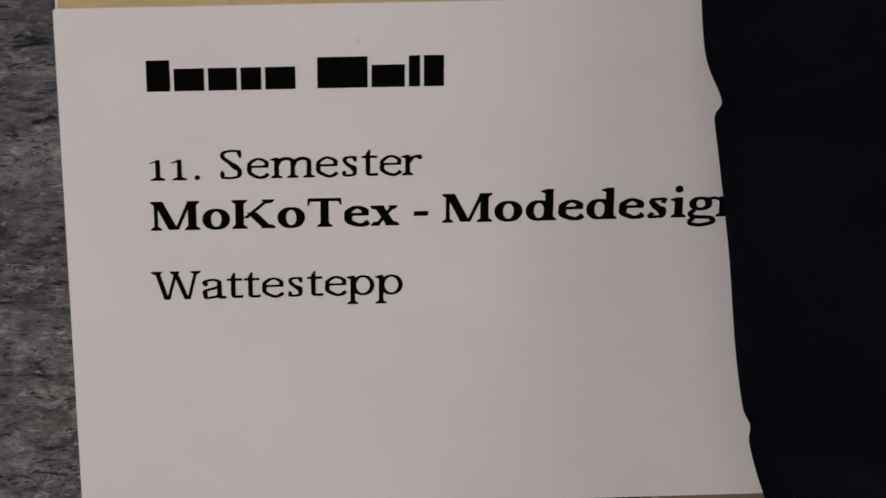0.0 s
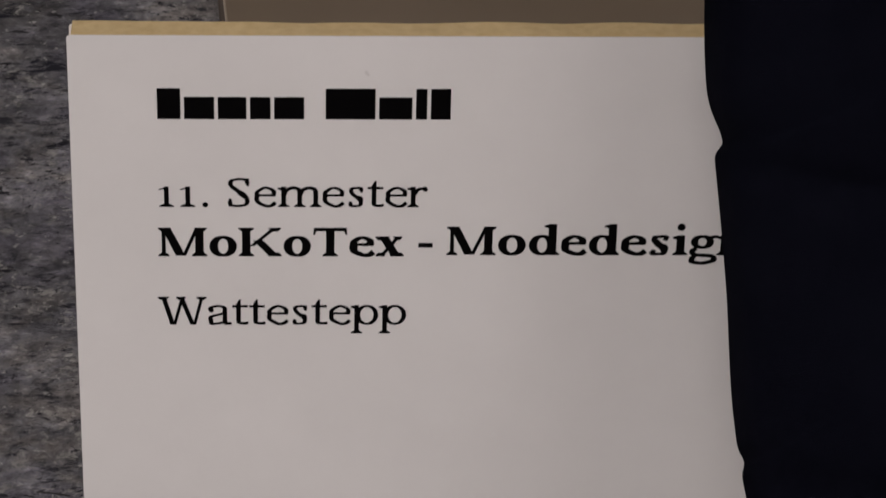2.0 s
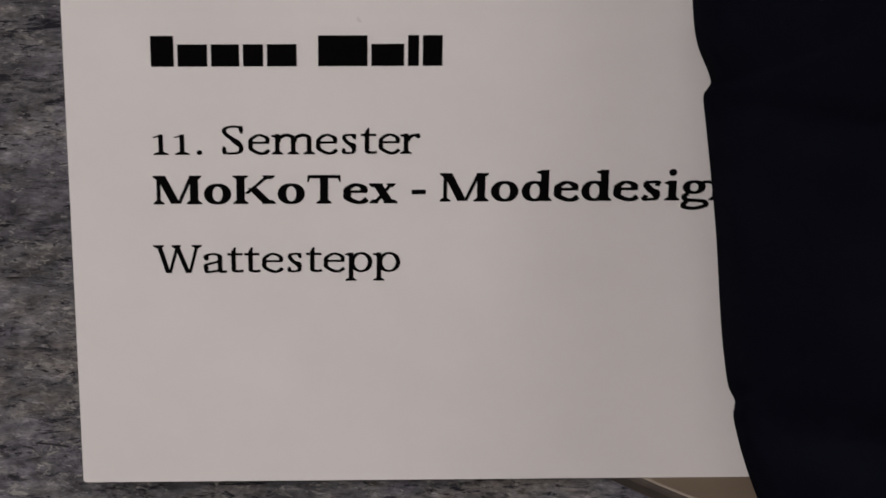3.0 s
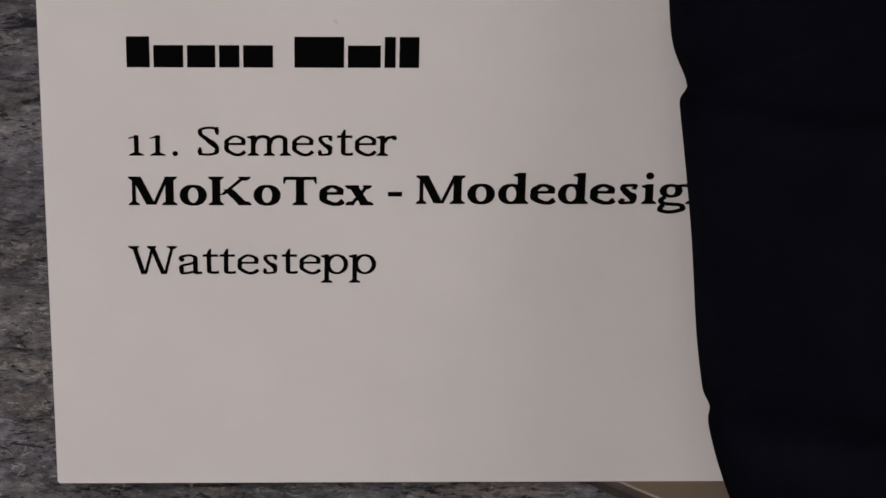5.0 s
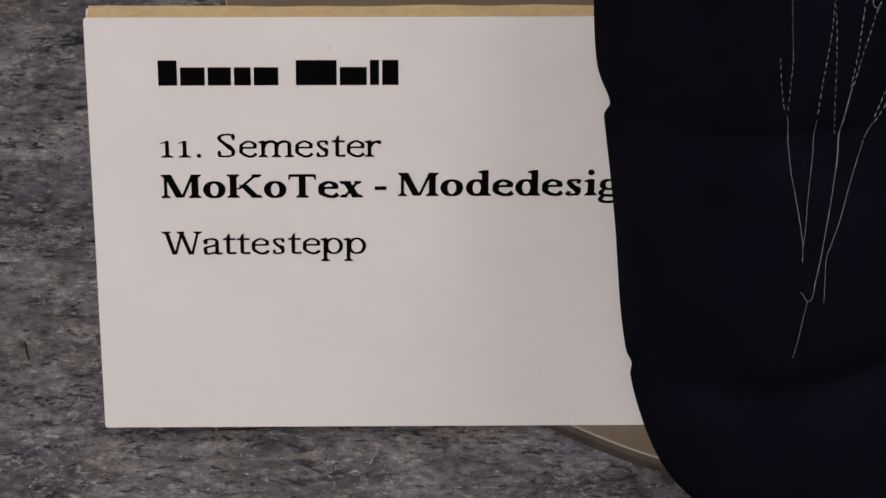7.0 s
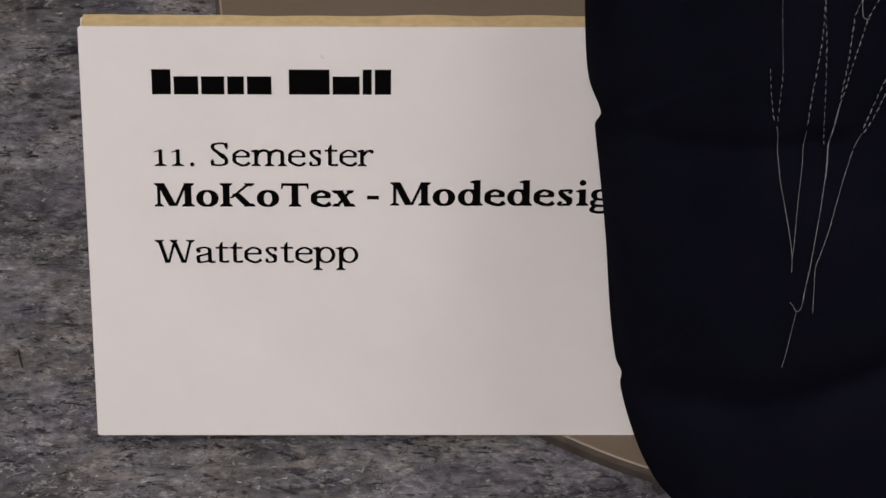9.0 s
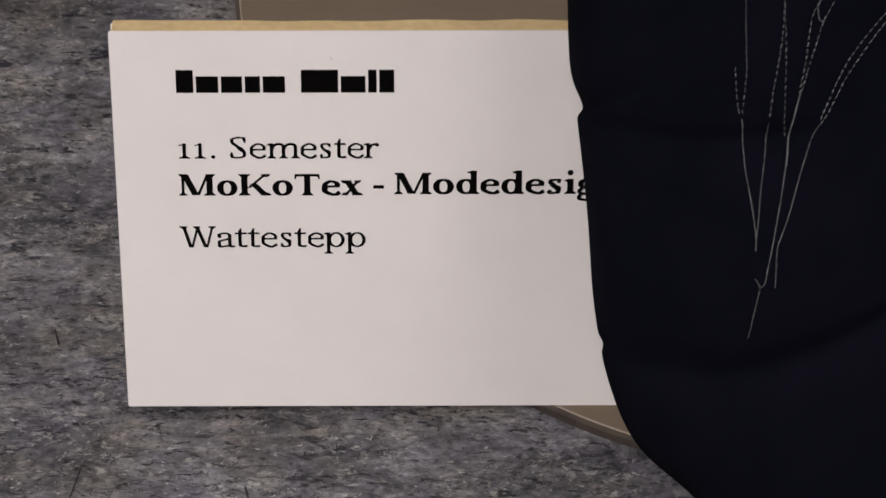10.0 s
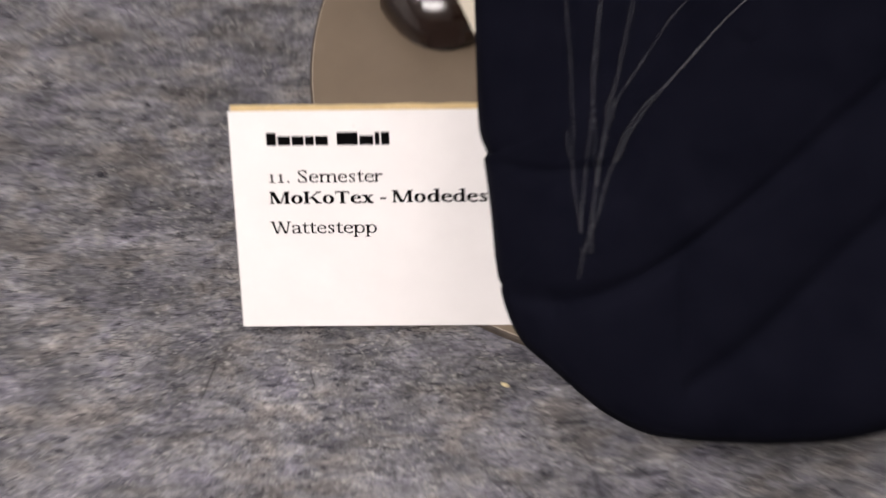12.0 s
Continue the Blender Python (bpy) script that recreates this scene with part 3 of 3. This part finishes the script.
def coat():
    thing = tagged(empty("quilted_coat"), "dark navy wadded coat with quilted seams and pale loose stitching", "coat")
    rim = [v.copy() for v in RIM_LINE]
    for v in rim:
        if v.x < 0.03:   # seams nip the edge
            v.x += 0.0023 * math.exp(-((v.y - 0.0758) / (0.0065 if v.y > 0.0758 else 0.0020)) ** 2) + 0.0011 * math.exp(-((v.y - 0.0005) / 0.0022) ** 2)
    mid = MID
    rings = [1 - (1 - k / 72) ** 2.0 for k in range(0, 71)]
    bm = bmesh.new()
    front, back = [], []
    for s in rings:
        row_f, row_b = [], []
        for v in rim:
            at = v + (mid - v) * s
            d = s * (mid - v).length * 0.82
            row_f.append(bm.verts.new(coat_place(at.x, at.y, coat_front(at.x, at.y, d))))
            if s > 0:
                row_b.append(bm.verts.new(coat_place(at.x, at.y, -0.014 * math.sqrt(1 - (1 - min(d / 0.03, 1)) ** 2))))
        front.append(row_f)
        back.append(row_b or row_f)
    n = len(rim)
    for rows in (front, back):
        for a, b in zip(rows, rows[1:]):
            for k in range(n):
                bm.faces.new((a[k], a[(k + 1) % n], b[(k + 1) % n], b[k]))
        bm.faces.new(rows[-1])
    front_part = smooth(part("padded_front", bm, NAVY, thing, "dark navy quilted padding"))
    # cream lining that hangs out behind the edge
    bm = bmesh.new()
    grid = []
    for i in range(25):
        q = 0.118 + 0.30 * i / 24
        left = -0.0045 - 0.46 * (q - 0.125) if q < 0.23 else -0.053 - 0.05 * (q - 0.23)
        grid.append([coat_place(left + (0.10 - left) * j / 12, q, -0.019 - 0.002 * math.sin(j * 1.1) - 0.001 * math.sin(i * 0.7)) for j in range(13)])
    for off in (0.0, 1.0):
        rows = [[bm.verts.new(c + Vector((0, 0.0006, -0.0012)) * off) for c in row] for row in grid]
        for a, b in zip(rows, rows[1:]):
            for j in range(12):
                bm.faces.new((a[j], a[j + 1], b[j + 1], b[j]))
    smooth(part("lining", bm, CREAM, thing, "cream cotton lining"))
    # top stitching: runs of single stitches, laid threads and loose ends
    running_stitch(front_part, [(0.0431, 0.0912), (0.0425, 0.0831), (0.0419, 0.0749)], 0.8)
    running_stitch(front_part, [(0.0395, 0.0913), (0.0402, 0.082), (0.0415, 0.0743)], 0.8)
    running_stitch(front_part, [(0.0594, 0.1705), (0.0571, 0.1518), (0.0542, 0.1268), (0.0541, 0.1159), (0.0539, 0.1072), (0.0536, 0.1006), (0.0526, 0.093), (0.0511, 0.0831), (0.0501, 0.0736)], 1.0)
    running_stitch(front_part, [(0.06, 0.1705), (0.0577, 0.1518), (0.0545, 0.1181), (0.0542, 0.1072), (0.0547, 0.0984), (0.0548, 0.083), (0.0548, 0.0742), (0.0555, 0.068)], 0.9)
    running_stitch(front_part, [(0.0642, 0.1111), (0.0623, 0.1067), (0.0615, 0.1006), (0.0607, 0.0929), (0.0597, 0.0874), (0.0589, 0.0819)], 1.1)
    running_stitch(front_part, [(0.1127, 0.1698), (0.0974, 0.1544), (0.0781, 0.1256), (0.0745, 0.1202), (0.0708, 0.1148), (0.0676, 0.1093), (0.0655, 0.105), (0.0637, 0.0984), (0.0618, 0.0918), (0.0601, 0.0852), (0.0589, 0.0813)], 1.1)
    running_stitch(front_part, [(0.091, 0.1145), (0.0826, 0.106), (0.0752, 0.0962), (0.071, 0.0885), (0.0675, 0.0797), (0.065, 0.0731)], 1.2)
    running_stitch(front_part, [(0.0925, 0.1149), (0.0839, 0.1047), (0.0765, 0.094), (0.0723, 0.0869), (0.0681, 0.0775), (0.0652, 0.0726)], 1.2)
    laid_thread(front_part, [(0.0401, 0.1707), (0.0405, 0.152), (0.0423, 0.1269), (0.0424, 0.1094), (0.0429, 0.0941), (0.0431, 0.0912)], 0.42)
    laid_thread(front_part, [(0.0419, 0.0749), (0.0424, 0.0709), (0.0429, 0.061), (0.044, 0.0543), (0.0456, 0.0454), (0.0465, 0.0387), (0.0465, 0.0342)], 0.8)
    laid_thread(front_part, [(0.0501, 0.0736), (0.0495, 0.0676), (0.0487, 0.061), (0.0477, 0.0521), (0.0471, 0.0432), (0.0465, 0.0376)], 0.6)
    laid_thread(front_part, [(0.078, 0.1702), (0.0745, 0.1547), (0.0685, 0.1268), (0.0669, 0.1202), (0.0648, 0.1124), (0.064, 0.1098), (0.0644, 0.1058), (0.0662, 0.1054)], 0.8)
    laid_thread(front_part, [(0.0589, 0.0815), (0.0574, 0.0742), (0.0562, 0.0676), (0.0554, 0.0603)], 1.5)
    laid_thread(front_part, [(0.0554, 0.0609), (0.0541, 0.052), (0.0527, 0.0431), (0.0515, 0.0353), (0.0504, 0.0297), (0.0494, 0.0241), (0.0481, 0.023), (0.047, 0.0248), (0.0463, 0.0255)], 0.9)
    laid_thread(front_part, [(0.1446, 0.1694), (0.1279, 0.1547), (0.1026, 0.1266), (0.0974, 0.1207), (0.0921, 0.1147)], 1.3)
    laid_thread(front_part, [(0.0652, 0.0731), (0.0631, 0.0687), (0.0605, 0.0609), (0.0585, 0.0538), (0.0564, 0.0458), (0.0542, 0.0391), (0.053, 0.0353), (0.0528, 0.0297), (0.0526, 0.0225)], 0.75)
    laid_thread(front_part, [(0.0481, 0.023), (0.0468, 0.0163), (0.0458, 0.0106), (0.0449, 0.0061)], 0.6)


coat()


# ---- mannequin and shoe ----
def loft(bm, sections, sides=40):
    """Closed skin over ellipses (centre, half width along x, half depth along the second axis, axis)."""
    rings = []
    for centre, a, b, up in sections:
        rings.append([bm.verts.new(Vector(centre) + Vector((a * math.cos(k * math.tau / sides), 0, 0)) + Vector(up) * (b * math.sin(k * math.tau / sides))) for k in range(sides)])
    for r0, r1 in zip(rings, rings[1:]):
        for k in range(sides):
            bm.faces.new((r0[k], r0[(k + 1) % sides], r1[(k + 1) % sides], r1[k]))
    bm.faces.new(rings[0])
    bm.faces.new(rings[-1])


def shoe():
    thing = tagged(empty("shoe", pose(0.121, 0.2005, BASE_TOP, 0, 0, 3)), "glossy dark brown leather shoe with rounded toe on the base plate", "shoe")
    bm = bmesh.new()
    rows = []
    for i in range(29):
        u = i / 28
        y = 0.27 * u ** 1.35
        half = 0.0425 * min(1.0, (u / 0.22) ** 0.5 if u else 0.0) * (1 - 0.22 * math.sin(math.pi * min(1, max(0, (u - 0.35) / 0.65))))
        half *= 1.0 if u < 0.9 else math.sqrt(max(0.05, 1 - ((u - 0.9) / 0.11) ** 2))
        top = 0.008 + 0.036 * min(1, u / 0.25) ** 0.55 + 0.055 * max(0, u - 0.35) ** 1.1
        rows.append((y, max(half, 0.006), top))
    rings = [[bm.verts.new((h * math.copysign(abs(math.cos(a)) ** 0.8, math.cos(a)), y, 0.008 + max(0, (t - 0.008)) * math.sin(a) ** 0.75)) for a in (math.pi * k / 24 for k in range(25))] for y, h, t in rows]
    for a, b in zip(rings, rings[1:]):
        for k in range(24):
            bm.faces.new((a[k], a[k + 1], b[k + 1], b[k]))
        bm.faces.new((a[0], b[0], b[24], a[24]))
    bm.faces.new(rings[0])
    bm.faces.new(rings[-1])
    smooth(part("upper", bm, SHOE, thing))
    bm = bmesh.new()
    low = [bm.verts.new((h - 0.0025, y + 0.003, 0.0)) for y, h, t in rows] + [bm.verts.new((-h + 0.0025, y + 0.003, 0.0)) for y, h, t in reversed(rows)]
    face = bm.faces.new(low)
    got = bmesh.ops.extrude_face_region(bm, geom=[face])["geom"]
    for g in got:
        if isinstance(g, bmesh.types.BMVert):
            g.co.z += 0.0085
    part("sole", bm, SOLE, thing, "black rubber sole")


shoe()


def mannequin():
    """Plain figure under the coat, which carries it; one foot stands in the shoe."""
    bm = bmesh.new()
    x, y, up = 0.30, 0.265, (0, 1, 0)
    loft(bm, [((x, y, BASE_TOP), 0.03, 0.03, up), ((x, y, 0.08), 0.03, 0.032, up), ((x, y + 0.01, 0.32), 0.05, 0.05, up), ((x, y + 0.02, 0.48), 0.055, 0.055, up),
              ((x - 0.03, y + 0.03, 0.72), 0.09, 0.08, up), ((x - 0.05, y + 0.035, 0.86), 0.14, 0.09, up), ((x - 0.05, y + 0.03, 0.95), 0.13, 0.08, up)])
    loft(bm, [((0.121, 0.40, 0.055), 0.027, 0.04, up), ((0.124, 0.40, 0.12), 0.034, 0.042, up), ((0.14, 0.39, 0.30), 0.05, 0.055, up), ((0.17, 0.36, 0.50), 0.055, 0.058, up),
              ((0.22, 0.31, 0.74), 0.07, 0.07, up)])
    tagged(smooth(part("mannequin", bm, SKIN)), "cream plastic display figure under the coat", "mannequin")


mannequin()


# ---- small things on the floor ----
def fibre(points, radius, label):
    bm = bmesh.new()
    tube(bm, catmull([(x, y, 0.0004 + radius) for x, y in points], 8), radius, 5)
    tagged(smooth(part("fibre", bm, FIBRE)), label, "fibre", "fibres on the floor")


fibre([(-0.0162, -0.0198), (-0.0199, -0.0331), (-0.0249, -0.0491)], 0.00022, "long dark hair-thin fibre lying on the linoleum")
fibre([(0.0420, -0.0284), (0.0433, -0.0334), (0.0450, -0.0384)], 0.00028, "short dark bristle lying on the linoleum")
fibre([(-0.0288, 0.0355), (-0.0281, 0.0320), (-0.0270, 0.0284)], 0.00028, "short dark bristle lying on the linoleum")
fibre([(-0.0048, 0.0142), (-0.0090, 0.0150), (-0.0142, 0.0155)], 0.00026, "short dark bristle lying on the linoleum")


def crumb():
    bm = bmesh.new()
    bmesh.ops.create_icosphere(bm, subdivisions=2, radius=1)
    for v in bm.verts:
        v.co = Vector((v.co.x * 0.0026, v.co.y * 0.0014, 0.0007 + v.co.z * 0.0007)) * (1 + 0.25 * noise.noise(v.co * 3))
    ob = part("crumb", bm, CRUMB)
    ob.matrix_world = pose(0.1613, -0.0384, 0.0002, 0, 0, -25)
    tagged(ob, "straw-coloured crumb lying on the linoleum", "crumb")


crumb()
# lamp housings in the ceiling, all out of view; the last holds the added fill
for lx, ly, power, lw, ld in LAMPS:
    frame_thing = tagged(empty("ceiling_light", pose(lx, ly, 0)), "oblong white ceiling light panel", "ceiling light", "ceiling lights")
    ax, ay = lw / 2, ld / 2
    bm = bmesh.new()
    for x0, x1, y0, y1 in ((-ax - 0.03, ax + 0.03, -ay - 0.03, -ay), (-ax - 0.03, ax + 0.03, ay, ay + 0.03), (-ax - 0.03, -ax, -ay + 0.001, ay - 0.001), (ax, ax + 0.03, -ay + 0.001, ay - 0.001)):
        block(bm, x0, x1, y0, y1, 2.915, 2.951)
    part("frame", bm, PANEL, frame_thing)
    bm = bmesh.new()
    block(bm, -ax + 0.002, ax - 0.002, -ay + 0.002, ay - 0.002, 2.936, 2.949)
    part("diffuser", bm, GLOW, frame_thing, "glowing white diffuser")
